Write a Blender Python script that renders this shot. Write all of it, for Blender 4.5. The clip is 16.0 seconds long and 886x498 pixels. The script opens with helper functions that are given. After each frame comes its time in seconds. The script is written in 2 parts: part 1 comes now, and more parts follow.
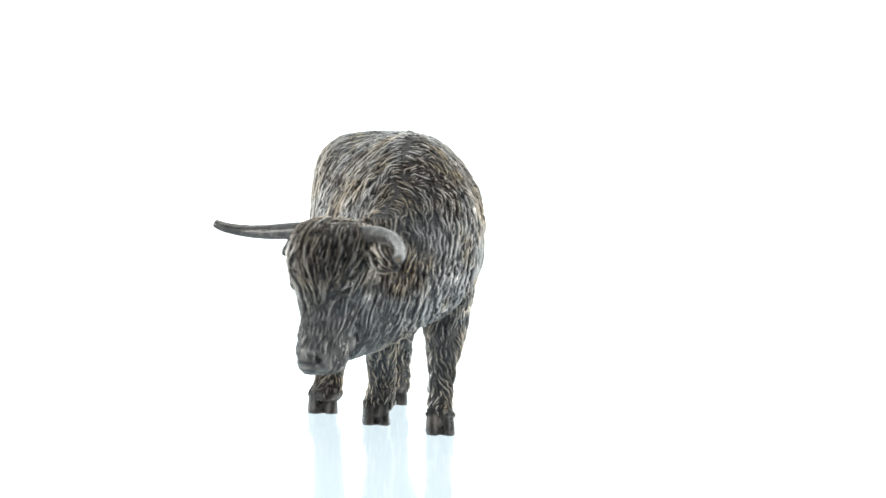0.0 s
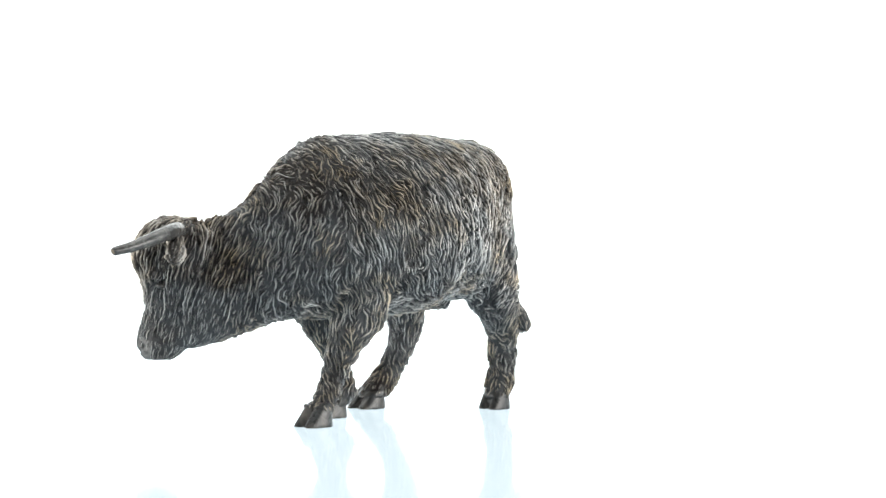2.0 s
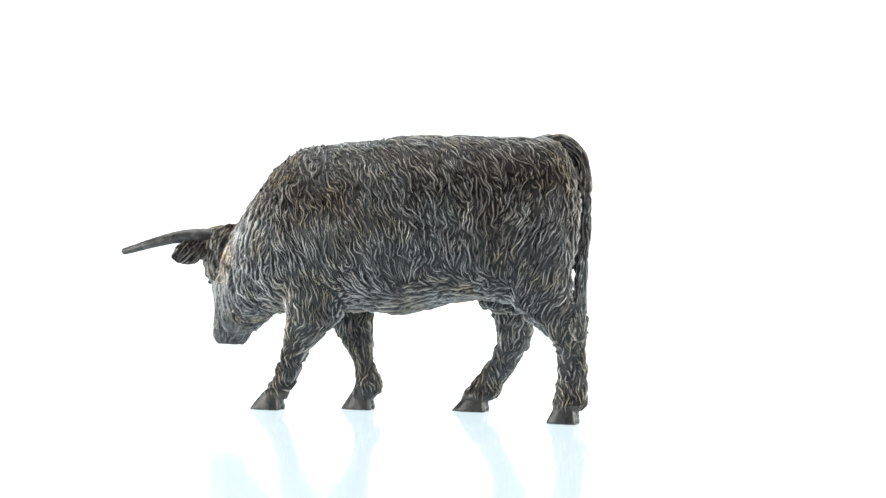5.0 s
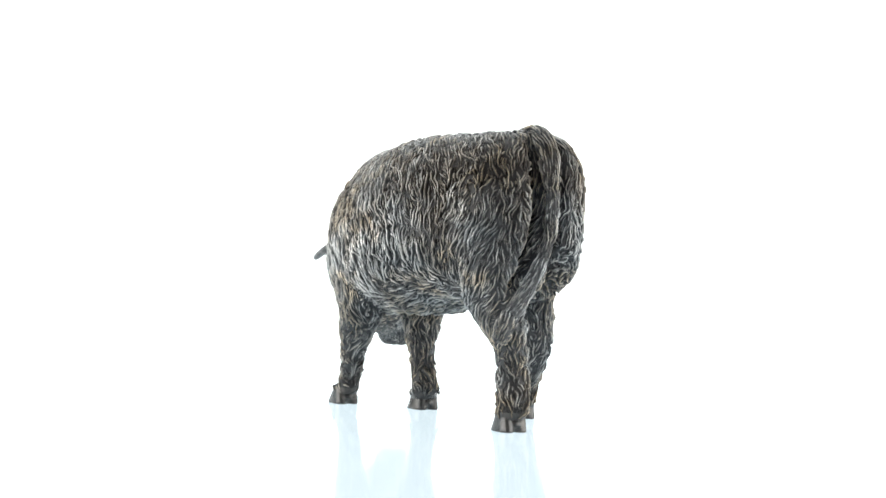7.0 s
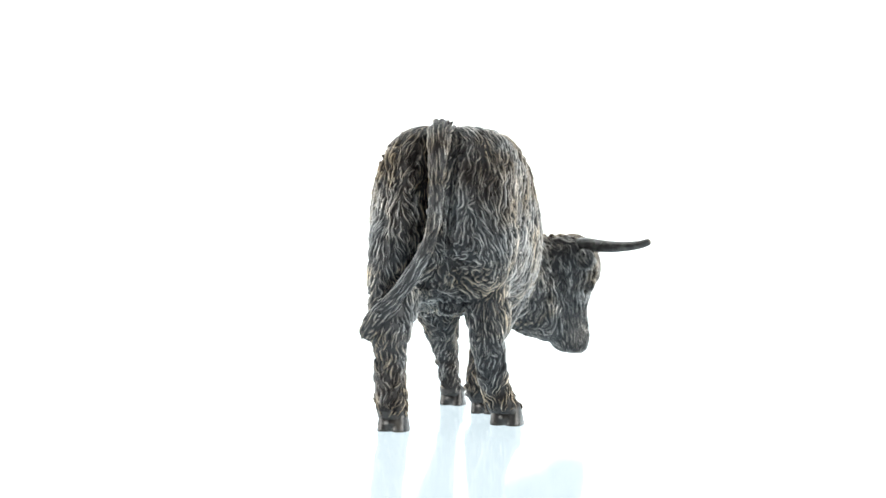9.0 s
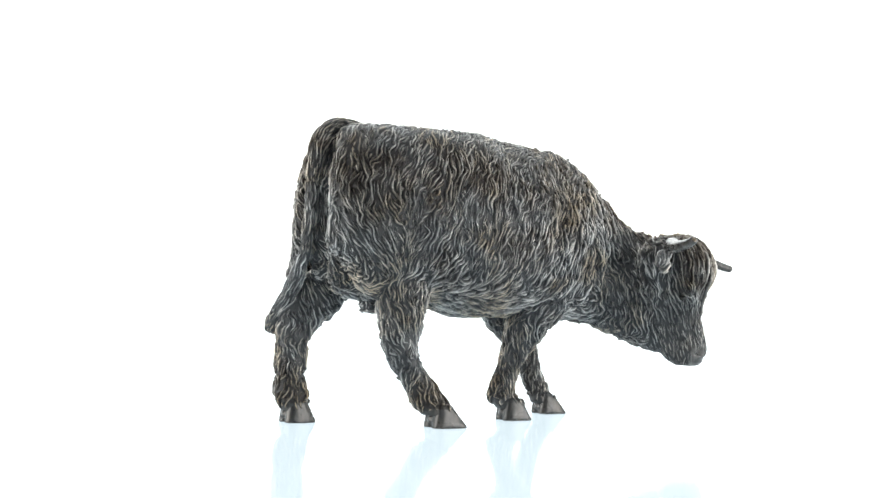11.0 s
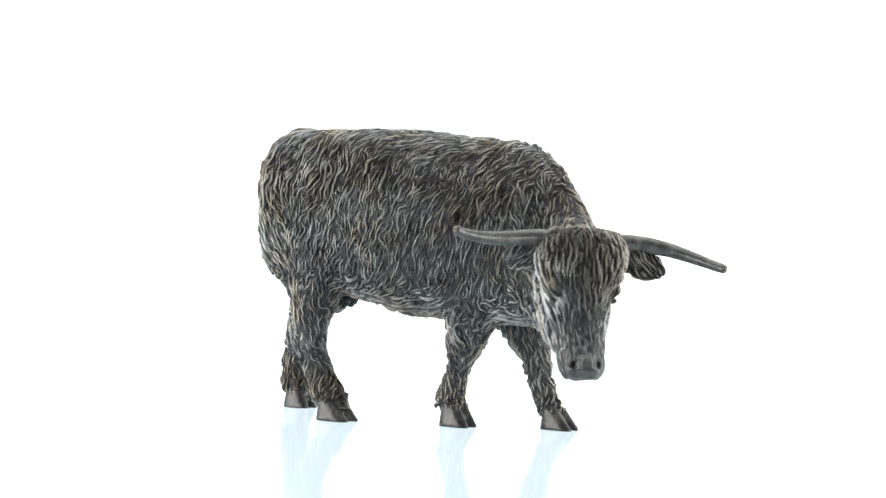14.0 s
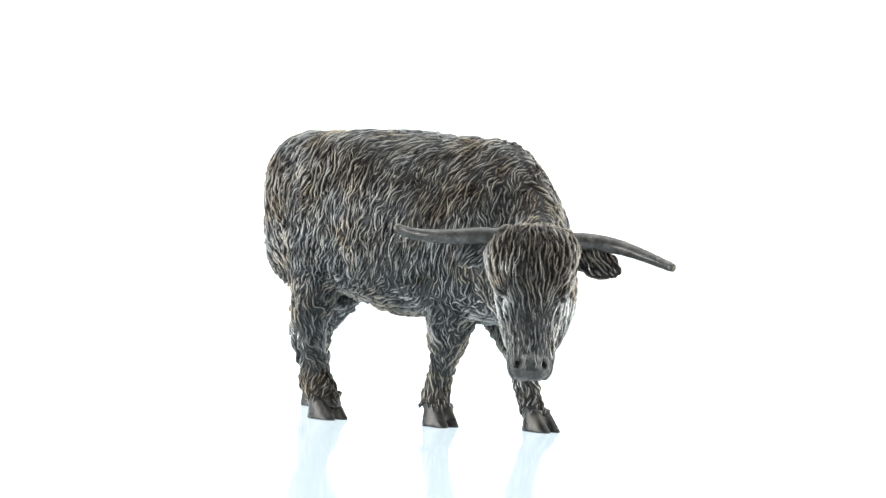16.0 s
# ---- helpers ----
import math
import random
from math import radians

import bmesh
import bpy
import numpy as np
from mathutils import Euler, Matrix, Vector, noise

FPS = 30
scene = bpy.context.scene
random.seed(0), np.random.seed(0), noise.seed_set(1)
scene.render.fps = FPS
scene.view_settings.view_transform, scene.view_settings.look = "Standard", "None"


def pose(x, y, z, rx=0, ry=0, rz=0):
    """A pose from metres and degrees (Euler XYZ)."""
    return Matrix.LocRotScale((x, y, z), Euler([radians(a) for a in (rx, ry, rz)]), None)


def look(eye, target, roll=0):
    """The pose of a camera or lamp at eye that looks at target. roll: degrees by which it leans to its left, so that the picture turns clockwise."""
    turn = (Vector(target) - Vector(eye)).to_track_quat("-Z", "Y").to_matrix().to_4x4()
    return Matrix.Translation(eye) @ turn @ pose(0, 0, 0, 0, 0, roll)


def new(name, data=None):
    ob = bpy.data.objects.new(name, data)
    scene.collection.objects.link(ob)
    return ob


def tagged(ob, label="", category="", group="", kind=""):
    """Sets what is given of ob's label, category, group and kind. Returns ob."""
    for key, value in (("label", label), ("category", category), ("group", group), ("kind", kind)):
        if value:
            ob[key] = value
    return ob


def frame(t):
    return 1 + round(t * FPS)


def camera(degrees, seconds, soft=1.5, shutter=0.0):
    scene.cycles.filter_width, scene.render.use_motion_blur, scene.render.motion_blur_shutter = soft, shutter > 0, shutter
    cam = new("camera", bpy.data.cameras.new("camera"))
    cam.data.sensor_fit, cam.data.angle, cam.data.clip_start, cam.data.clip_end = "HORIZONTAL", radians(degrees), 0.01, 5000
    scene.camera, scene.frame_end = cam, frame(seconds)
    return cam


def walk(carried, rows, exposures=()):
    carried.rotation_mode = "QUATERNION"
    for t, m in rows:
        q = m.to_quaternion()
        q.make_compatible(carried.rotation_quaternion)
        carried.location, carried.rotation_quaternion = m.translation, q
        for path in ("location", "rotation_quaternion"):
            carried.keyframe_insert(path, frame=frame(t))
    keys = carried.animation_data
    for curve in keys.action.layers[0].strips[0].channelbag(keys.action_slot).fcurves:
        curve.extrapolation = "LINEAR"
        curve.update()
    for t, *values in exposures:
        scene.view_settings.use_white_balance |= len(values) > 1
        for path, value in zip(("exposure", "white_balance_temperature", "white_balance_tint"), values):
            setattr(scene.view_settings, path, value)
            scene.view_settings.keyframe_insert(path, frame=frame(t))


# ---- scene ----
import collections
import itertools
from mathutils.bvhtree import BVHTree

cam = camera(29.48, 16.0, soft=1.45, shutter=0.5)
cam.data.dof.use_dof, cam.data.dof.focus_distance, cam.data.dof.aperture_fstop = True, 0.665, 23.0
EYE = (0.0, -0.72, 0.0671)
VIEW = look(EYE, (0.0110, 0.28, 0.0740), 1.69)
walk(cam, [(0.0, VIEW), (16.0, VIEW)], exposures=[(0.0, 0.0), (16.0, 0.0)])

# ---- light: a closed white product tent with a glow added at its back, and softboxes ----
world = bpy.data.worlds.new("studio_light")
scene.world = world
world.use_nodes = True
world.node_tree.nodes["Background"].inputs["Color"].default_value = (0.95, 0.98, 1.0, 1)
world.node_tree.nodes["Background"].inputs["Strength"].default_value = 0.3


def softbox(name, wide, high, watts, eye, target):
    data = bpy.data.lights.new(name, "AREA")
    data.shape, data.size, data.size_y = "RECTANGLE", wide, high
    data.energy, data.color = watts, (1.0, 0.97, 0.925)
    ob = new(name, data)
    ob.matrix_world = look(eye, target)
    return ob


softbox("softbox_top", 1.4, 1.2, 9.0, (0.0, 0.1, 1.25), (0.0, 0.1, 0.0))
softbox("softbox_left", 1.8, 0.4, 15.5, (-1.3, -0.4, 0.205), (0.0, 0.0, 0.06))
softbox("softbox_right", 1.8, 0.4, 15.5, (1.3, -0.4, 0.205), (0.0, 0.0, 0.06))


# ---- materials ----
def nodes_of(name):
    m = bpy.data.materials.new(name)
    m.use_nodes = True
    nt = m.node_tree
    return m, nt, nt.nodes["Principled BSDF"]


def node(nt, kind, inputs=None, **props):
    n = nt.nodes.new(kind)
    for k, v in props.items():
        if k == "operation":
            n.operation = v
        elif k == "data_type":
            n.data_type = v
        elif k == "attribute_name":
            n.attribute_name = v
    for k, v in (inputs or {}).items():
        if isinstance(v, bpy.types.NodeSocket):
            nt.links.new(v, n.inputs[k])
        else:
            n.inputs[k].default_value = v
    return n


def mix(nt, fac, a, b):
    """a and b: colours or sockets"""
    n = nt.nodes.new("ShaderNodeMix")
    n.data_type = "RGBA"
    for s, v in ((n.inputs[0], fac), (n.inputs[6], a), (n.inputs[7], b)):
        if isinstance(v, bpy.types.NodeSocket):
            nt.links.new(v, s)
        elif isinstance(v, tuple):
            s.default_value = (*v, 1)
        else:
            s.default_value = v
    return n.outputs[2]


def ramp(nt, value, lo, hi):
    n = nt.nodes.new("ShaderNodeMapRange")
    nt.links.new(value, n.inputs["Value"])
    n.inputs["From Min"].default_value, n.inputs["From Max"].default_value = lo, hi
    return n.outputs["Result"]


def noise_of(nt, co, scale, detail=3.0, rough=0.55):
    return node(nt, "ShaderNodeTexNoise", {"Vector": co, "Scale": scale, "Detail": detail, "Roughness": rough}).outputs["Fac"]


def mul(nt, a, b, op="MULTIPLY"):
    return node(nt, "ShaderNodeMath", {0: a, 1: b}, operation=op).outputs[0]


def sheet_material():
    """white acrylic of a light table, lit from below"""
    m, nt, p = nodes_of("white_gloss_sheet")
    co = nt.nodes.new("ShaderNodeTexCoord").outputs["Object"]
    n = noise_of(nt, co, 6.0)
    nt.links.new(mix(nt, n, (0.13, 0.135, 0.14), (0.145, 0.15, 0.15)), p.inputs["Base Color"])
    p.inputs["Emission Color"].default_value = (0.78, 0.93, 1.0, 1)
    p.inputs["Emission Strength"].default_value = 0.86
    p.inputs["Roughness"].default_value = 0.07
    p.inputs["IOR"].default_value = 1.4
    fine = noise_of(nt, co, 160.0)
    b = node(nt, "ShaderNodeBump", {"Height": fine, "Strength": 0.02, "Distance": 0.001})
    nt.links.new(b.outputs["Normal"], p.inputs["Normal"])
    return m


def fur_material():
    """dark bronze patina, dry-brushed pale and golden on the crests of the locks, with highlights and gap shade painted
    in
    """
    m, nt, p = nodes_of("patinated_bronze_fur")
    co = nt.nodes.new("ShaderNodeTexCoord").outputs["Object"]
    geo = nt.nodes.new("ShaderNodeNewGeometry")
    isl = geo.outputs["Random Per Island"]
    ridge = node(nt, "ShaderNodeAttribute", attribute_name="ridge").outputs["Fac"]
    xyz = node(nt, "ShaderNodeSeparateXYZ", {"Vector": co})
    # blue-grey patina on belly, brisket and face, paled with painted under-light; brown on flanks
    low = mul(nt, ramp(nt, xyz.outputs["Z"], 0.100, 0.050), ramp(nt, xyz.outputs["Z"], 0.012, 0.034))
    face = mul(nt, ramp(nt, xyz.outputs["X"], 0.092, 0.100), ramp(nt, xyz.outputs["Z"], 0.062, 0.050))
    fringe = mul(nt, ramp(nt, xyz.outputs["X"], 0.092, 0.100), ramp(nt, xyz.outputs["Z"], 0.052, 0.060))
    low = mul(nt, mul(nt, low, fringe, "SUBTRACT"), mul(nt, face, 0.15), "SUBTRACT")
    # top of the back greyed as well, painting in the light from above
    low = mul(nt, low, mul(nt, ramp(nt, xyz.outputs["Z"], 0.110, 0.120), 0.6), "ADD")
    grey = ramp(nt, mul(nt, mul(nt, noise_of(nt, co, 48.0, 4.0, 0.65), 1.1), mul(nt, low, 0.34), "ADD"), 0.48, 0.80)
    mid = ramp(nt, noise_of(nt, co, 170.0, 3.0), 0.3, 0.7)
    fine = noise_of(nt, co, 1500.0, 3.0)
    strand = noise_of(nt, node(nt, "ShaderNodeMapping", {"Vector": co, "Scale": (1.0, 1.0, 0.22)}).outputs["Vector"], 900.0, 3.0, 0.6)
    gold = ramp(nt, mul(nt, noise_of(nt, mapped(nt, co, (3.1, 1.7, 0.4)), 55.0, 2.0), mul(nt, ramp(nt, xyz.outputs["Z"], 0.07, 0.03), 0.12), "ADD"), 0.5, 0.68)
    # skin darker than its patina, to paint shade into the gaps
    skin = mix(nt, grey, (0.0135, 0.0103, 0.009), (0.036, 0.038, 0.041))
    flank = mix(nt, grey, (0.145, 0.118, 0.102), (0.40, 0.41, 0.415))
    body = mul(nt, mul(nt, ridge, 1.6, "POWER"), mul(nt, ramp_to(nt, mid, 0.15, 0.8), ramp_to(nt, isl, 0.35, 1.25)))
    dark = mix(nt, mul(nt, body, ramp_to(nt, ramp(nt, strand, 0.35, 0.65), 0.5, 1.2)), skin, flank)
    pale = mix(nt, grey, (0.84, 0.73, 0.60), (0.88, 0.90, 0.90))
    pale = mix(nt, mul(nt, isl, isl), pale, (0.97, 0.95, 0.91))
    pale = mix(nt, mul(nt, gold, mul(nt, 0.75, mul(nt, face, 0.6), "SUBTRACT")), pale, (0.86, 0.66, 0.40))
    # crest paleness is dry-brushing plus painted-in highlights
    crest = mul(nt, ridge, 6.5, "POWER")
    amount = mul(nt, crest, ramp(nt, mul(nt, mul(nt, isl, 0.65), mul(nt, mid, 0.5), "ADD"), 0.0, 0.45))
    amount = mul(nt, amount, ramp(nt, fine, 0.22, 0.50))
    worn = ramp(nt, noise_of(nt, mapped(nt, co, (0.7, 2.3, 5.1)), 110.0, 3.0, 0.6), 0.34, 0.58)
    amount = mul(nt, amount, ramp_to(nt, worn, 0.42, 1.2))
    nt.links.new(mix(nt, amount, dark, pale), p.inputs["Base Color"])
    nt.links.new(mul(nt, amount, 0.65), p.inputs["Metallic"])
    p.inputs["Specular IOR Level"].default_value = 0.24
    nt.links.new(ramp_to(nt, mid, 0.24, 0.40), p.inputs["Roughness"])
    grain = node(nt, "ShaderNodeBump", {"Height": strand, "Strength": 0.55, "Distance": 0.0009})
    b = node(nt, "ShaderNodeBump", {"Height": fine, "Strength": 0.35, "Distance": 0.0004, "Normal": grain.outputs["Normal"]})
    nt.links.new(b.outputs["Normal"], p.inputs["Normal"])
    return m


def mapped(nt, co, shift):
    return node(nt, "ShaderNodeMapping", {"Vector": co, "Location": shift}).outputs["Vector"]


def ramp_to(nt, value, lo, hi):
    n = nt.nodes.new("ShaderNodeMapRange")
    nt.links.new(value, n.inputs["Value"])
    n.inputs["To Min"].default_value, n.inputs["To Max"].default_value = lo, hi
    return n.outputs["Result"]


def smooth_material(name, dark, pale, rough, stretch):
    """bare patina of the horns, hooves and muzzle, rubbed pale in streaks"""
    m, nt, p = nodes_of(name)
    co = nt.nodes.new("ShaderNodeTexCoord").outputs["Object"]
    mp = node(nt, "ShaderNodeMapping", {"Vector": co, "Scale": stretch})
    streak = ramp(nt, noise_of(nt, mp.outputs["Vector"], 260.0, 4.0), 0.42, 0.78)
    spot = ramp(nt, noise_of(nt, co, 120.0, 2.0), 0.35, 0.7)
    nt.links.new(mix(nt, mul(nt, streak, ramp_to(nt, spot, 0.25, 1.0)), dark, pale), p.inputs["Base Color"])
    p.inputs["Metallic"].default_value = 0.15
    nt.links.new(ramp_to(nt, spot, rough - 0.07, rough + 0.1), p.inputs["Roughness"])
    fine = noise_of(nt, mp.outputs["Vector"], 700.0, 3.0)
    b = node(nt, "ShaderNodeBump", {"Height": fine, "Strength": 0.3, "Distance": 0.0004})
    nt.links.new(b.outputs["Normal"], p.inputs["Normal"])
    return m


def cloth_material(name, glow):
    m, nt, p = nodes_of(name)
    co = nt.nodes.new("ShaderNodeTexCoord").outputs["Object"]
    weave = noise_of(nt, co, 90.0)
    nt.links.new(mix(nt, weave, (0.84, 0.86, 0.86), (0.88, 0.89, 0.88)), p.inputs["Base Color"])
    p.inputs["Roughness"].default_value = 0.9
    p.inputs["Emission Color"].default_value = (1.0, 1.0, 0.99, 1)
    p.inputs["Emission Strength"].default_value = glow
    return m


SHEET = sheet_material()
CLOTH = cloth_material("white_cloth", 0.0)
DIM = smooth_material("grey_wall", (0.16, 0.155, 0.15), (0.19, 0.185, 0.18), 0.8, (0.05, 0.05, 0.05))
# emission added to keep the backdrop pure white and rim the figurine
GLOW = cloth_material("glowing_white_backdrop", 1.2)
FUR = fur_material()
HORN = smooth_material("bronze_horn", (0.050, 0.047, 0.046), (0.20, 0.19, 0.175), 0.22, (1, 1, 1))
TIP = smooth_material("rubbed_horn_tip", (0.10, 0.075, 0.05), (0.36, 0.28, 0.19), 0.34, (1, 1, 1))
LIP = smooth_material("rubbed_lip", (0.045, 0.044, 0.043), (0.40, 0.385, 0.36), 0.36, (1, 1, 1))
HOOF = smooth_material("bronze_hoof", (0.024, 0.023, 0.023), (0.15, 0.13, 0.11), 0.30, (1, 1, 0.35))
NOSE = smooth_material("bronze_muzzle", (0.016, 0.016, 0.017), (0.16, 0.155, 0.145), 0.36, (1, 1, 1))
# near-black colour paints in the shade inside the nostrils
PIT = smooth_material("nostril_shade", (0.004, 0.0035, 0.0035), (0.009, 0.008, 0.008), 0.5, (1, 1, 1))
PIT.node_tree.nodes["Principled BSDF"].inputs["Specular IOR Level"].default_value = 0.15


# ---- the white tent round the figurine ----
def panel(name, lo, hi, material, label):
    """a plain panel of cloth or board between two corners"""
    bm = bmesh.new()
    bmesh.ops.create_cube(bm, size=1.0)
    for v in bm.verts:
        v.co = Vector([(a + b) / 2 + c * (b - a) for a, b, c in zip(lo, hi, v.co)])
    bmesh.ops.bevel(bm, geom=bm.edges[:], offset=0.001, segments=1, affect="EDGES")
    me = bpy.data.meshes.new(name)
    bm.to_mesh(me)
    bm.free()
    me.materials.append(material)
    return tagged(new(name, me), label, name.split("_")[0], kind="structure")


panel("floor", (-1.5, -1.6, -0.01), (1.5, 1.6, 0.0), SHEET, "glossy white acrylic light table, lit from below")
panel("backdrop", (-1.5, 1.6, -0.01), (1.5, 1.62, 1.4), GLOW, "plain white backdrop with an added even glow")
panel("wall_left", (-1.52, -1.6, -0.01), (-1.5, 1.6, 1.4), CLOTH, "plain white diffusing cloth side")
panel("wall_right", (1.5, -1.6, -0.01), (1.52, 1.6, 1.4), CLOTH, "plain white diffusing cloth side")
# out of view; its grey tone holds down light from the camera side
panel("wall_front", (-1.5, -1.62, -0.01), (1.5, -1.6, 1.4), DIM, "unseen plain grey front wall, added to cut the front light")
panel("ceiling", (-1.52, -1.62, 1.4), (1.52, 1.62, 1.42), CLOTH, "plain white diffusing cloth top")

# ---- the figurine; its own measures are in centimetres, x forward, y to its left ----
CM = 0.01
# x, y of the section, heading, top, bottom, half width, squareness
TRUNK = [
    (-6.28, -2.0, 0, 10.1, 7.2, 1.0, 2.2),
    (-6.08, -2.0, 0, 11.05, 6.5, 1.55, 2.5),
    (-5.58, -2.0, 0, 11.74, 5.8, 2.27, 2.7),
    (-4.8, -1.97, 0, 12.0, 5.3, 2.72, 2.8),
    (-3.6, -1.82, 0, 12.02, 5.1, 2.94, 2.9),
    (-2.0, -1.52, 0, 12.05, 5.2, 3.28, 2.7),
    (-0.4, -1.3, 0, 12.05, 4.9, 3.42, 2.5),
    (1.2, -1.18, 0, 12.02, 4.45, 3.47, 2.4),
    (3.0, -1.11, 0, 11.8, 4.52, 3.27, 2.3),
    (4.6, -1.05, 0, 11.65, 4.35, 2.95, 2.2),
    (6.0, -1.05, -3, 11.45, 4.35, 2.65, 2.2),
    (7.1, -1.25, -10, 10.7, 4.3, 2.2, 2.2),
    (8.0, -1.6, -20, 9.7, 4.0, 1.75, 2.2),
    (8.8, -2.2, -33, 8.6, 3.55, 1.45, 2.2),
    (9.5, -2.98, -43, 8.05, 3.15, 1.25, 2.2),
    (10.1, -3.62, -45, 7.75, 2.95, 1.05, 2.2),
]
# height, back and front along the head's heading, half width, squareness
HEAD = [
    (8.0, -0.7, 0.5, 0.9, 2.0),
    (7.75, -1.2, 1.0, 1.42, 2.2),
    (7.25, -1.6, 1.4, 1.62, 2.3),
    (6.4, -1.7, 1.6, 1.52, 2.3),
    (5.6, -1.6, 1.26, 1.25, 2.3),
    (4.7, -1.35, 1.1, 1.02, 2.4),
    (3.9, -1.0, 1.22, 0.85, 2.5),
    (3.3, -0.7, 1.4, 0.86, 2.6),
    (2.8, -0.35, 1.37, 0.8, 2.6),
    (2.5, 0.0, 1.15, 0.58, 2.3),
]
HEAD_AT, HEAD_TURN = Vector((10.38, -4.06, 0.0)), -45.0
# height, x back, x front, y right, y left
LEGS = {
    "front_left": [(0.45, 5.9, 7.05, -0.2, 0.88), (1.0, 5.72, 6.75, -0.1, 0.85), (2.1, 5.22, 6.28, -0.08, 0.92), (2.7, 4.95, 6.15, -0.12, 1.05),
                   (3.6, 4.1, 5.98, -0.22, 1.35), (4.4, 3.45, 5.9, -0.35, 1.5), (5.5, 3.2, 6.2, -0.5, 1.6), (7.2, 3.4, 6.3, -0.5, 1.35), (8.9, 3.9, 5.9, -0.5, 0.7)],
    "front_right": [(0.45, 2.7, 3.85, -2.52, -1.35), (0.9, 2.4, 3.62, -2.45, -1.26), (1.4, 2.48, 3.5, -2.38, -1.22), (2.3, 2.85, 3.72, -2.4, -1.25),
                    (3.2, 2.95, 4.4, -2.62, -1.32), (4.2, 3.05, 5.18, -3.05, -1.36), (5.2, 3.1, 5.8, -3.4, -1.4), (7.2, 3.2, 6.0, -3.5, -1.5), (8.9, 3.6, 5.6, -2.9, -1.5)],
    "hind_left": [(0.45, -6.82, -5.55, -1.32, -0.1), (1.05, -7.1, -5.68, -1.3, -0.08), (2.0, -7.08, -5.85, -1.22, -0.05), (3.2, -7.0, -5.72, -1.2, 0.1),
                  (4.0, -6.98, -5.1, -1.18, 0.32), (4.7, -6.85, -4.2, -1.25, 0.5), (6.0, -6.35, -3.5, -1.4, 0.72), (7.8, -6.0, -3.2, -1.4, 0.78), (9.4, -5.5, -3.4, -1.4, 0.3)],
    "hind_right": [(0.5, -2.2, -0.6, -4.75, -3.34), (0.8, -2.42, -0.78, -4.68, -3.3), (1.4, -2.76, -1.3, -4.48, -3.25), (2.3, -3.3, -2.08, -4.38, -3.15),
                   (3.4, -3.92, -2.4, -4.38, -3.03), (4.35, -3.9, -2.22, -4.45, -2.84), (5.2, -4.1, -1.85, -4.38, -2.65), (5.8, -4.5, -1.7, -4.34, -2.6), (6.5, -5.0, -1.6, -4.3, -2.55), (8.0, -5.3, -2.0, -4.3, -2.5), (9.6, -5.1, -2.4, -4.1, -2.5)],
}
# the ground outline of each hoof: x back, x front, y right, y left, lean of its front
HOOVES = {
    "front_left": (6.14, 7.58, -0.27, 0.95, 0.55),
    "front_right": (2.78, 4.19, -2.62, -1.4, 0.4),
    "hind_left": (-6.78, -5.42, -1.34, -0.1, 0.3),
    "hind_right": (-1.92, -0.33, -4.82, -3.42, 0.6),
}
HORNS = [
    [(9.7, -4.6, 7.62, 0.35), (9.1, -5.4, 7.66, 0.33), (8.55, -6.3, 7.6, 0.29), (8.1, -7.2, 7.6, 0.24), (7.88, -8.0, 7.7, 0.2), (7.8, -8.44, 7.84, 0.17), (7.78, -8.54, 7.88, 0.08)],
    [(10.9, -3.3, 7.55, 0.35), (11.8, -2.5, 7.54, 0.33), (12.7, -2.05, 7.4, 0.29), (13.7, -1.85, 7.12, 0.24), (14.6, -1.85, 6.85, 0.2), (15.17, -1.94, 6.7, 0.17), (15.28, -1.95, 6.66, 0.08)],
]
EARS = [
    [(9.5, -4.75, 7.2, 0.25), (9.0, -5.15, 7.08, 0.42), (8.6, -5.45, 7.0, 0.46), (8.28, -5.7, 6.95, 0.32), (8.08, -5.85, 6.95, 0.12)],
    [(11.2, -3.0, 7.15, 0.25), (11.7, -2.5, 6.95, 0.5), (12.1, -2.15, 6.74, 0.52), (12.4, -1.92, 6.52, 0.3), (12.58, -1.8, 6.36, 0.1)],
]
TAIL = [(-3.8, -1.95, 11.8, 0.2), (-4.8, -2.05, 11.95, 0.3), (-5.6, -2.12, 11.85, 0.36), (-6.2, -2.2, 11.1, 0.34), (-6.45, -2.25, 9.7, 0.26), (-6.5, -2.18, 8.0, 0.23),
        (-6.5, -1.75, 6.7, 0.23), (-6.62, -0.9, 5.4, 0.28), (-6.74, -0.2, 4.5, 0.35), (-6.86, 0.2, 3.85, 0.32), (-6.88, 0.34, 3.6, 0.14)]


def spline(rows, n):
    """Catmull-Rom through rows of numbers, n points"""
    a = np.array(rows, float)
    a = np.vstack([2 * a[0] - a[1], a, 2 * a[-1] - a[-2]])
    out = []
    for u in np.linspace(0, len(rows) - 1 - 1e-6, n):
        i, t = int(u), u - int(u)
        p0, p1, p2, p3 = a[i:i + 4]
        out.append(0.5 * (2 * p1 + (p2 - p0) * t + (2 * p0 - 5 * p1 + 4 * p2 - p3) * t * t + (3 * p1 - p0 - 3 * p2 + p3) * t ** 3))
    return out


def loft(bm, rings):
    """skin closed rings of equal count and cap both ends"""
    vs = [[bm.verts.new(p) for p in r] for r in rings]
    n = len(vs[0])
    for a, b in zip(vs, vs[1:]):
        for i in range(n):
            bm.faces.new((a[i], a[(i + 1) % n], b[(i + 1) % n], b[i]))
    bm.faces.new(vs[0][::-1])
    bm.faces.new(vs[-1])


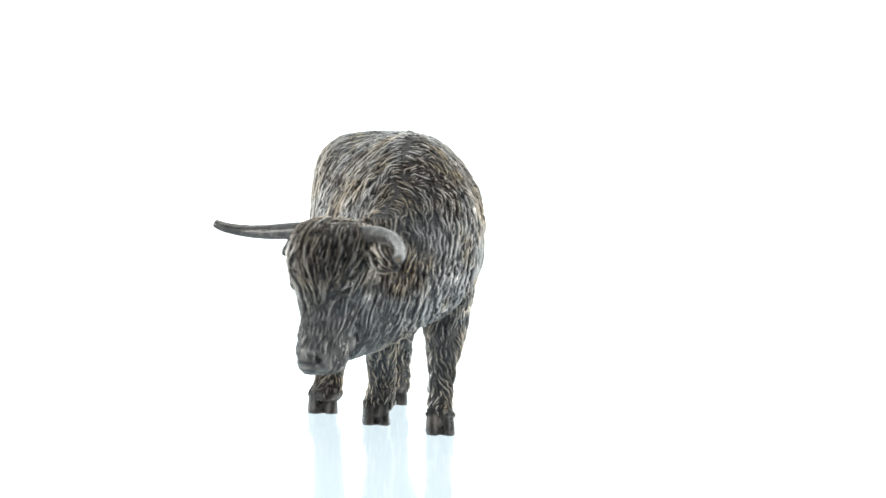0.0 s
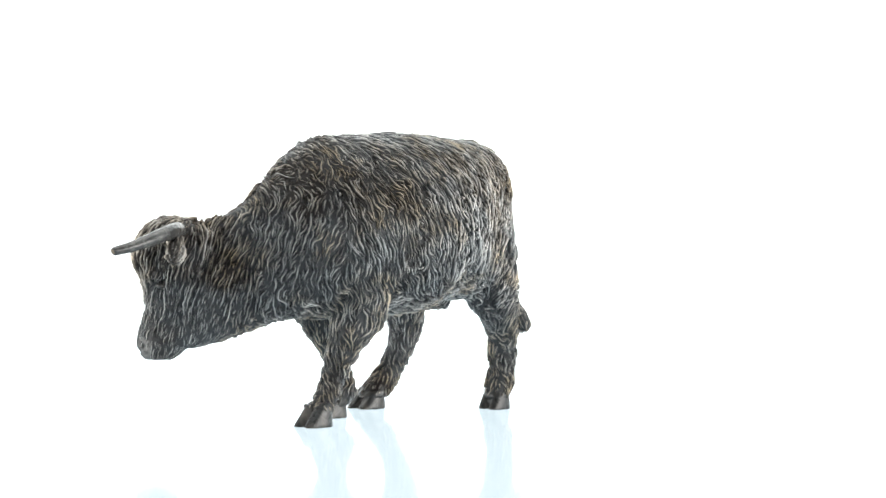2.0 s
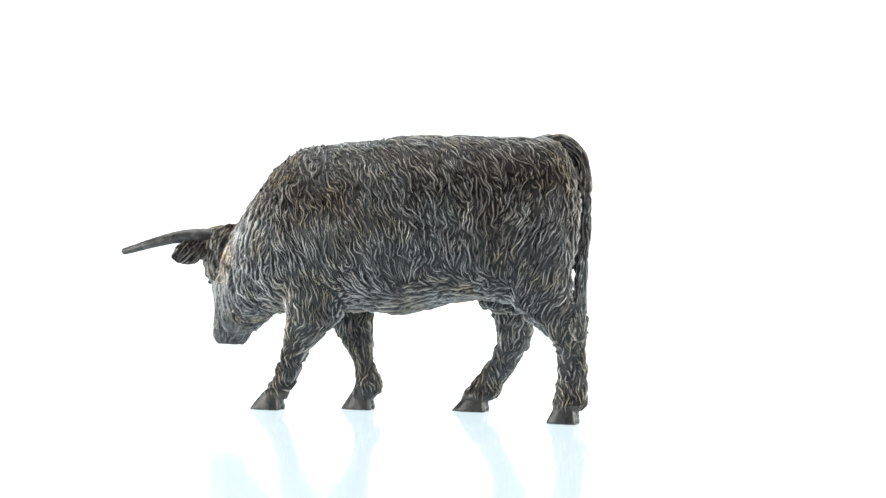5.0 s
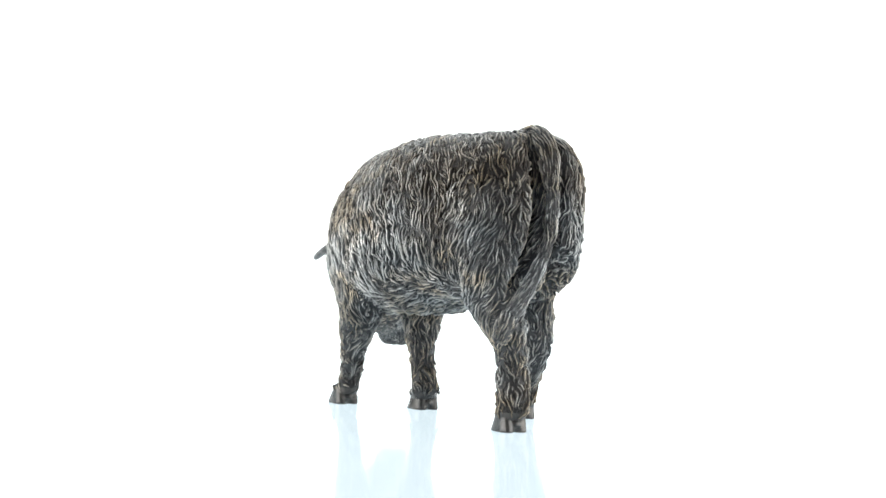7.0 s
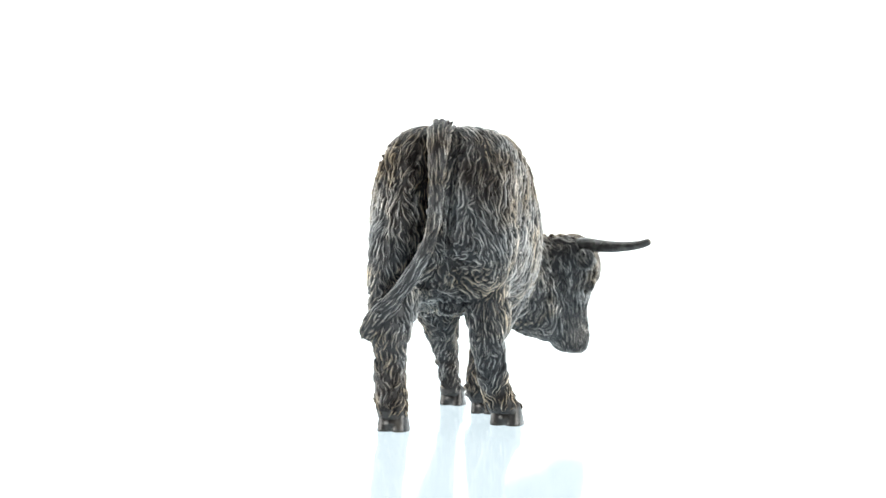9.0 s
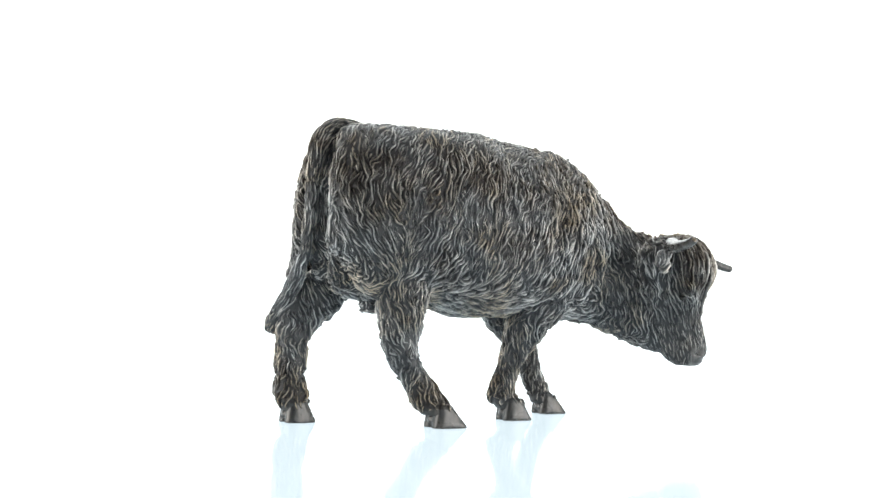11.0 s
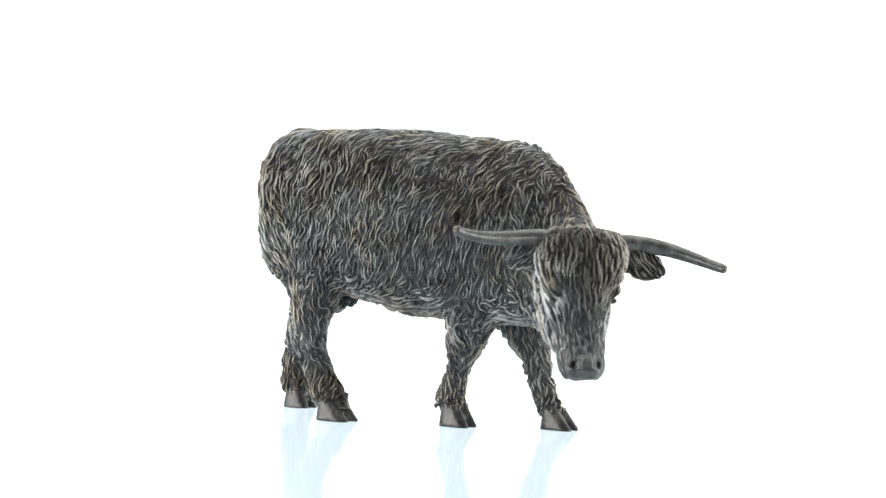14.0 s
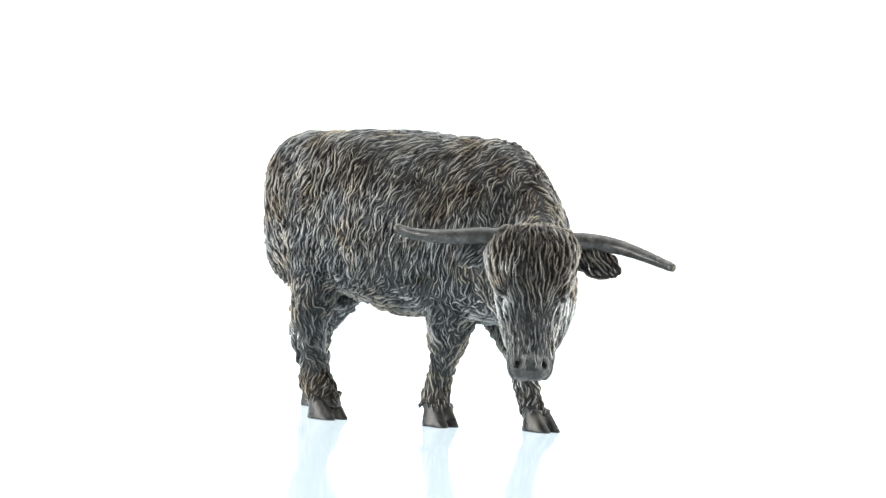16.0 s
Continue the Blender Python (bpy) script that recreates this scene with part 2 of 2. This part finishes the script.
def rounded(k, n, power):
    a = 2 * math.pi * k / n
    c, s = math.cos(a), math.sin(a)
    return math.copysign(abs(c) ** (2 / power), c), math.copysign(abs(s) ** (2 / power), s)


def trunk(bm):
    rings = []
    for x, y, turn, top, low, half, power in spline(TRUNK, 60):
        side = Vector((-math.sin(radians(turn)), math.cos(radians(turn)), 0))
        mid, hh = (top + low) / 2, (top - low) / 2
        taper = float(np.interp(x, [-5, -3, 3, 6], [0.02, 0.12, 0.14, 0.3]))
        lean = float(np.interp(x, [-5, -2.5], [0.2, 0.0]))
        square = float(np.interp(x, [-5, -3.5, -1.5], [0.7, 0.6, 0.0]))
        hip = float(np.interp(x, [-4.9, -3.3, -0.5, 1.8], [0.0, 1.0, 1.0, 0.0]))
        ring = []
        for k in range(48):
            # the back is flat and square over the right hip
            boxy = hip if 12 < k < 24 else 0.0
            c, s = rounded(k, 48, power + (square if k <= 12 else 2.6 * boxy) if k < 24 else power + 0.5)
            # the barrel is widest a little below its middle, the neck narrows to its crest
            w = half * (1.0 - taper * (1.0 - 0.2 * boxy) * max(s + 0.1, 0) ** 1.5)
            ring.append(Vector((x, y - lean * max(s, 0), mid + hh * s)) + side * ((w - 0.03) * c))
        rings.append(ring)
    loft(bm, rings)


def head_point(fw, lat, z):
    a = radians(HEAD_TURN)
    return HEAD_AT + Vector((math.cos(a) * fw - math.sin(a) * lat, math.sin(a) * fw + math.cos(a) * lat, z))


def head(bm):
    rings = []
    for z, back, front, half, power in spline(HEAD, 40):
        ring = []
        for k in range(40):
            c, s = rounded(k, 40, power)
            # cheeks wider than the brow
            ring.append(head_point((front + back) / 2 + (front - back) / 2 * c, -half * s * (1 - 0.12 * max(c, 0)), z))
        rings.append(ring)
    loft(bm, rings)


def leg(bm, rows):
    rings = []
    for z, x0, x1, y0, y1 in spline(rows, 34):
        ring = []
        for k in range(28):
            c, s = rounded(k, 28, 2.2)
            ring.append(((x0 + x1) / 2 + ((x1 - x0) / 2 - 0.05) * c, (y0 + y1) / 2 + ((y1 - y0) / 2 - 0.05) * s, z))
        rings.append(ring)
    loft(bm, rings)


def hoof(bm, x0, x1, y0, y1, lean):
    """two claws with a cleft between them, and two small dew claws behind"""
    gap = 0.014
    ym = (y0 + y1) / 2
    tube(bm, [(x0 + 0.06, ym, 0.2, 0.14), (x0 + 0.25, ym, 0.34, 0.28), (x1 - lean - 0.25, ym, 0.36, 0.3), (x1 - lean * 0.6 - 0.2, ym, 0.24, 0.16)], 12)
    for a, b, inner in ((y0, ym - gap, 1), (ym + gap, y1, -1)):
        rings = []
        for z, f in ((0.0, 0.0), (0.06, 0.02), (0.3, 0.34), (0.6, 0.74), (0.82, 1.05), (0.98, 1.5)):
            ring = []
            for k in range(24):
                c, s = rounded(k, 24, 2.7)
                xa, xb = x0 + 0.12 * f, x1 - (lean + 0.08) * f
                cx, rx = (xa + xb) / 2, (xb - xa) / 2
                pinch = 1 - 0.14 * max(c, 0) ** 2
                ring.append((cx + rx * c, (a + b) / 2 + inner * 0.02 + (b - a) / 2 * s * pinch * (1 - 0.2 * f), z))
            rings.append(ring)
        loft(bm, rings)
        tube(bm, [(x0 - 0.08, (a + b) / 2, 0.78, 0.09), (x0 - 0.04, (a + b) / 2, 0.95, 0.14), (x0 + 0.17, (a + b) / 2, 1.1, 0.13)], 10)


def tube(bm, rows, n, flat=1.0, around=14):
    pts = spline(rows, n)
    rings = []
    for i, p in enumerate(pts):
        t = Vector(pts[min(i + 1, n - 1)][:3]) - Vector(pts[max(i - 1, 0)][:3])
        t.normalize()
        u = t.cross(Vector((0, 0, 1)))
        if u.length < 0.1:
            u = t.cross(Vector((0, 1, 0)))
        u.normalize()
        v = u.cross(t)
        r = max(p[3], 0.03)
        rings.append([Vector(p[:3]) + (u * math.cos(2 * math.pi * k / around) * flat + v * math.sin(2 * math.pi * k / around)) * r for k in range(around)])
    loft(bm, rings)


def ball(bm, centre, r):
    res = bmesh.ops.create_icosphere(bm, subdivisions=2, radius=r)
    bmesh.ops.translate(bm, verts=res["verts"], vec=centre)


def fused(bm, voxel, smooth):
    """the overlapping forms of bm fused into one smooth skin: points in centimetres, faces"""
    bmesh.ops.recalc_face_normals(bm, faces=bm.faces)
    me = bpy.data.meshes.new("forms")
    bm.to_mesh(me)
    bm.free()
    ob = new("forms", me)
    rm = ob.modifiers.new("fuse", "REMESH")
    rm.mode, rm.voxel_size = "VOXEL", voxel
    sm = ob.modifiers.new("soften", "SMOOTH")
    sm.factor, sm.iterations = 0.5, smooth
    out = bpy.data.meshes.new_from_object(ob.evaluated_get(bpy.context.evaluated_depsgraph_get()))
    n = len(out.vertices)
    co = np.empty(n * 3)
    out.vertices.foreach_get("co", co)
    faces = [tuple(p.vertices) for p in out.polygons]
    bpy.data.objects.remove(ob)
    bpy.data.meshes.remove(me)
    bpy.data.meshes.remove(out)
    return co.reshape(n, 3), faces


def bump_at(co, centre, size, push):
    d = np.linalg.norm((co - np.array(centre)) / np.array(size), axis=1)
    co += np.exp(-d ** 2)[:, None] * np.array(push)


def tail_y(z):
    return np.interp(z, [4.5, 5.4, 6.7, 8.0, 9.7], [-0.2, -0.9, -1.75, -2.18, -2.25])


def solid_body():
    bm = bmesh.new()
    trunk(bm)
    head(bm)
    for rows in LEGS.values():
        leg(bm, rows)
    # sheath under the belly
    tube(bm, [(-4.0, -2.3, 5.0, 0.5), (-3.0, -2.2, 4.98, 0.38), (-2.0, -2.1, 5.1, 0.3)], 12)
    # hip bones, shoulder blades and brows
    for c, r in (((-4.4, -4.0, 11.1), 0.48),):
        ball(bm, c, r)
    for lat in (-0.95, 0.95):
        ball(bm, head_point(0.62, lat, 5.85), 0.34)
    co, faces = fused(bm, 0.085, 7)
    # the haunch swells out beside the tail
    bump_at(co, (-6.0, -0.7, 8.0), (1.2, 0.9, 2.2), (-0.26, 0, 0))
    # the furrow on each side of the tail and the hollow between the thighs
    rear = np.clip((-4.6 - co[:, 0]) / 1.2, 0, 1) * np.clip((co[:, 2] - 4.8) / 2.0, 0, 1) * np.clip((11.9 - co[:, 2]) / 1.0, 0, 1)
    for off, amp, wide in ((0.58, 1.0, 0.3), (-0.55, 0.5, 0.34)):
        co[:, 0] += rear * amp * np.exp(-((co[:, 1] - tail_y(co[:, 2]) - off) / wide) ** 2)
    line = np.interp(co[:, 2], [4.4, 5.2, 5.8, 6.6, 7.6], [-4.1, -4.2, -4.75, -5.45, -6.3])
    w = np.clip((-2.3 - co[:, 1]) / 0.5, 0, 1) * (co[:, 0] < line) * (co[:, 2] > 4.2)
    co[:, 0] += w * 0.85 * (line - co[:, 0])
    hollow = np.clip((-3.9 - co[:, 0]) / 1.2, 0, 1) * np.exp(-((co[:, 2] - 5.9) / 1.0) ** 2)
    co[:, 0] += hollow * 0.2 * np.exp(-((co[:, 1] + 2.45) / 0.6) ** 2)
    # nostrils slant outwards; the lip is set off by a groove
    base = np.array(HEAD_AT)
    for lat in (-0.46, 0.46):
        bump_at(co, head_point(1.38, lat, 3.12), (0.13, 0.13, 0.2), np.array(head_point(-0.36, 0, 0)) - base)
        bump_at(co, head_point(1.15, lat * 1.5, 3.0), (0.16, 0.16, 0.14), np.array(head_point(-0.12, 0, 0)) - base)
        bump_at(co, head_point(0.55, lat * 2.45, 5.4), (0.22, 0.22, 0.18), np.array(head_point(-0.05, -0.13 * np.sign(lat), 0)) - base)
    bump_at(co, head_point(1.3, 0, 2.78), (0.5, 0.5, 0.07), np.array(head_point(-0.1, 0, 0)) - base)
    # parts with thin gaps keep a finer skin
    skins = [(co, faces)]
    bm = bmesh.new()
    for h in HOOVES.values():
        hoof(bm, *h)
    skins.append(fused(bm, 0.05, 6))
    bm = bmesh.new()
    for e in EARS:
        tube(bm, e, 14, 0.4)
    ear_co, ear_faces = fused(bm, 0.06, 4)
    # the cup of each ear opens forwards
    for e in EARS:
        mid = Vector(e[1][:3]).lerp(Vector(e[2][:3]), 0.4)
        bump_at(ear_co, mid + Vector((0.14, -0.14, -0.02)), (0.3, 0.3, 0.2), (-0.1, 0.1, 0))
    skins.append((ear_co, ear_faces))
    bm = bmesh.new()
    tube(bm, TAIL, 50)
    skins.append(fused(bm, 0.06, 4))
    pts, polys = [], []
    for c, f in skins:
        n = len(pts)
        pts.extend(c)
        polys.extend(tuple(i + n for i in q) for q in f)
    return pts, polys


TAIL_LINE = np.array([q[:3] for q in spline(TAIL, 60)])


def flow(p, n):
    """the lie of the coat at a point with that normal"""
    w = noise.noise_vector(p * 0.55)
    w2 = noise.noise_vector(p * 1.7 + Vector((7, 3, 1))) + noise.noise_vector(p * 3.6 + Vector((2, 9, 4))) * 1.1
    if p.x < -4.2:
        gap = np.linalg.norm(TAIL_LINE - np.array(p), axis=1)
        i = int(gap.argmin())
        if gap[i] < 0.42:
            d = Vector(TAIL_LINE[min(i + 1, 59)] - TAIL_LINE[max(i - 1, 0)]).normalized() + w2 * 0.3
            d -= n * d.dot(n)
            return d.normalized()
    for e in EARS:
        tip, root = Vector(e[4][:3]), Vector(e[0][:3])
        if (p - tip.lerp(root, 0.4)).length < 0.85 and (p - HEAD_AT - Vector((0, 0, p.z))).length > 1.6:
            d = (tip - root).normalized() + Vector((0, 0, -0.9)) + w2 * 0.4
            d -= n * d.dot(n)
            return d.normalized()
    if p.z < 4.2 and p.x < 8:
        d = Vector((0.05, 0, -1)) + w * 0.6 + w2 * 0.8
    elif p.x > 9.2:
        a = radians(HEAD_TURN)
        d = Vector((0, 0, -1)) + Vector((math.cos(a), math.sin(a), 0)) * 0.25 + w2 * 0.35
    else:
        thigh = max(0.0, min(1.0, (-2.8 - p.x) / 1.4)) * max(0.0, min(1.0, (10.0 - p.z) / 1.5))
        d = Vector((-0.3 + 0.9 * thigh, 0, -1))
        up = max(0.0, min(1.0, (n.z - 0.25) / 0.65))
        under = max(0.0, min(1.0, (-n.z - 0.3) / 0.45))
        if p.x < 4.5:
            d = d.lerp(Vector((-0.95, max(-0.9, min(0.9, (p.y + 1.4) * 0.55)), -0.4)), up)
        else:
            # the mane parts along the crest of the neck
            ridge_y = float(np.interp(p.x, [4.5, 6.0, 7.1, 8.0, 8.8], [-1.2, -1.05, -1.25, -1.6, -2.2]))
            ridge_y += 0.6 * noise.noise(p * 2.2)
            d = d.lerp(Vector((-0.35, 1.0 if p.y > ridge_y else -1.0, -0.1)), up)
        d = d.lerp(Vector((-1, 0, -0.3)), under) + w * 0.5 + w2 * 0.75
        if p.x > 6.5:
            d += Vector((0.5, 0, 0)) * (1 - up)
    d -= n * d.dot(n)
    return d.normalized() if d.length > 1e-4 else Vector((0, 0, -1))


def in_head(p):
    q = p - HEAD_AT
    a = radians(HEAD_TURN)
    return math.cos(a) * q.x + math.sin(a) * q.y, -math.sin(a) * q.x + math.cos(a) * q.y


def surface_kind(p):
    """0 coat, 1 hoof, 2 muzzle, 3 nostril, 6 lips"""
    if p.z < 0.78:
        return 1
    if p.x > 9 and p.z < 4.2:
        fw, lat = in_head(p)
        for s in (-0.5, 0.5):
            if (fw - 1.0) ** 2 * 0.3 + (lat - s * 0.92) ** 2 * 1.5 + (p.z - 3.12 + 0.9 * (abs(lat) - 0.42)) ** 2 < 0.026:
                return 3
        if p.z < 3.5 - 0.3 * abs(lat) and fw > 0.75 + 0.5 * max(p.z - 3.0, 0):
            return 6 if p.z < 2.82 or abs(lat) > 0.66 or p.z > 3.32 - 0.3 * abs(lat) else 2
    return 0


STEP = 0.075


def cell(p):
    return int(p.x // 0.2), int(p.y // 0.2), int(p.z // 0.2)


def crowded(taken, p, apart, own):
    """whether another lock's crest passes nearer than that"""
    cx, cy, cz = cell(p)
    for key in itertools.product((cx - 1, cx, cx + 1), (cy - 1, cy, cy + 1), (cz - 1, cz, cz + 1)):
        for q, who in taken.get(key, ()):
            if who != own and (q - p).length_squared < apart * apart:
                return True
    return False


def lock_size(p, n, coarse, r):
    """length, half width, height and spacing of a lock that starts at p"""
    vary = 0.6 + 0.8 * r[2]
    if p.x > 9.2 and p.z < 5.5:
        # short tufts on the face, flatter towards the muzzle
        size = (0.62, 0.05, 0.10 if p.z > 4.0 else 0.05, 0.11)
    elif p.x > 9.2:
        # the long fringe between the horns
        size = (1.7, 0.066, 0.17, 0.13)
    elif p.z < 4.2:
        size = (min(1.1, (p.z - 0.76) * 0.9 + 0.16), 0.074, 0.12, 0.14)
    else:
        size = (1.4, 0.066, 0.15, 0.125)
    length, width, high, apart = size
    if p.x < 9.2 and n.z > 0.5:
        high *= 0.75
    if not coarse:
        length, width, high, apart = length * 0.55, width * 0.6, high * 0.6, apart * 0.56
    if p.x < -4.4 and 5.2 < p.z < 11.6 and 0.34 < p.y - tail_y(p.z) < 0.84:
        # the furrow beside the tail is almost bare
        length, high = length * 0.6, high * 0.35
    if p.x < -6.3 and abs(p.y - tail_y(p.z)) < 0.34 and p.z > 4.6:
        high *= 0.55
    return length * vary, width * (0.75 + 0.5 * r[3]), high * (0.5 + 0.85 * r[4]), apart


def figurine():
    from_body, faces = solid_body()
    verts = [Vector(c) for c in from_body]
    tree = BVHTree.FromPolygons(verts, faces)
    co, polys, kinds, ridge = list(verts), list(faces), [], [0.12] * len(verts)
    for f in faces:
        c = sum((verts[i] for i in f), Vector()) / len(f)
        kinds.append(surface_kind(c))
    # where locks may grow, by area
    areas = np.array([((verts[f[1]] - verts[f[0]]).cross(verts[f[2]] - verts[f[0]])).length for f in faces])
    areas[np.array(kinds) > 0] = 0
    areas *= np.array([1.4 if verts[f[0]].x > 9.2 else 1.3 if verts[f[0]].z < 4.2 else 1.0 for f in faces])
    # long locks laid side by side first, then fine hair in the gaps between them
    rng = np.random.default_rng(5)
    taken = collections.defaultdict(list)
    for coarse, tries in ((True, 36000), (False, 50000)):
        picks = rng.choice(len(faces), tries, p=areas / areas.sum())
        for lock_id, fi in enumerate(picks):
            f = faces[fi]
            r = rng.random(8)
            p = verts[f[0]].lerp(verts[f[1]], r[0]).lerp(verts[f[3 if len(f) > 3 else 2]].lerp(verts[f[2]], r[0]), r[1])
            p, n, _, _ = tree.find_nearest(p)
            length, width, high, apart = lock_size(p, n, coarse, r)
            if length < 0.24 or crowded(taken, p, apart, None):
                continue
            me_id = (coarse, lock_id)
            line = []
            while len(line) * STEP < length:
                line.append((p, n))
                d = flow(p, n)
                d = (d + n.cross(d) * 0.13 * rng.normal()).normalized()
                q = tree.find_nearest(p + d * STEP)
                if q[1].dot(n) < 0.2 or crowded(taken, q[0], apart * 0.45, me_id):
                    break
                p, n = q[0], q[1]
            if len(line) < 4:
                continue
            base, last = len(co), len(line) - 1
            for k, (p, n) in enumerate(line):
                taken[cell(p)].append((p, me_id))
                u = k / last
                d = (line[min(k + 1, last)][0] - line[max(k - 1, 0)][0]).normalized()
                side = n.cross(d)
                swell = math.sqrt(min(1.0, 0.15 + 4.0 * u) * min(1.0, 0.06 + 3.0 * (1 - u)))
                w = width * swell
                h = high * swell * (0.88 + 0.24 * rng.random())
                co.extend((p - side * w - n * 0.03, p - side * w * 0.4 + n * h * 0.48, p + n * h, p + side * w * 0.4 + n * h * 0.48, p + side * w - n * 0.03))
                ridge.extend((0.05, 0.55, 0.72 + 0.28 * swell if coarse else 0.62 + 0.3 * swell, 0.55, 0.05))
            for k in range(last):
                a = base + 5 * k
                polys.extend((a + m, a + m + 1, a + m + 6, a + m + 5) for m in range(4))
            kinds.extend([0] * (4 * last))
    # horns, with faint growth rings
    for h in HORNS:
        bm = bmesh.new()
        tube(bm, h, 46, 1.0, 20)
        bm.verts.index_update()
        base = len(co)
        co.extend(v.co.copy() for v in bm.verts)
        ridge.extend([0.0] * len(bm.verts))
        for f in bm.faces:
            polys.append(tuple(base + v.index for v in f.verts))
            kinds.append(5 if min(v.index for v in f.verts) >= 43 * 20 else 4)
        bm.free()
    # eyes
    for lat in (-1.12, 1.12):
        bm = bmesh.new()
        ball(bm, head_point(0.48, lat, 5.4), 0.17)
        for v in bm.verts:
            v.co.z = 5.4 + (v.co.z - 5.4) * 0.7
        bm.verts.index_update()
        base = len(co)
        co.extend(v.co.copy() for v in bm.verts)
        ridge.extend([0.0] * len(bm.verts))
        for f in bm.faces:
            polys.append(tuple(base + v.index for v in f.verts))
            kinds.append(1)
        bm.free()
    me = bpy.data.meshes.new("bull_figurine")
    me.from_pydata([v * CM for v in co], [], polys)
    me.polygons.foreach_set("material_index", kinds)
    me.polygons.foreach_set("use_smooth", [True] * len(polys))
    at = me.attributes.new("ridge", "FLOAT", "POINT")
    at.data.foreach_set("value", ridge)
    for m in (FUR, HOOF, NOSE, PIT, HORN, TIP, LIP):
        me.materials.append(m)
    me.update()
    ob = new("bull_figurine", me)
    return tagged(ob, "dark bronze long-haired bull figurine, head lowered, on glossy white sheet", "figurine")


bull = figurine()


def motions():
    """the figurine turns steadily and then stands still"""
    rows = [(0.5 * k, pose(0, 0, 0, 0, 0, -85.99 - 22.218 * 0.5 * k)) for k in range(29)]
    rows += [(14.4, pose(0, 0, 0, 0, 0, -405.93)), (14.5, pose(0, 0, 0, 0, 0, -407.7)), (14.6, pose(0, 0, 0, 0, 0, -407.7)), (16.0, pose(0, 0, 0, 0, 0, -407.7))]
    walk(bull, rows)


motions()
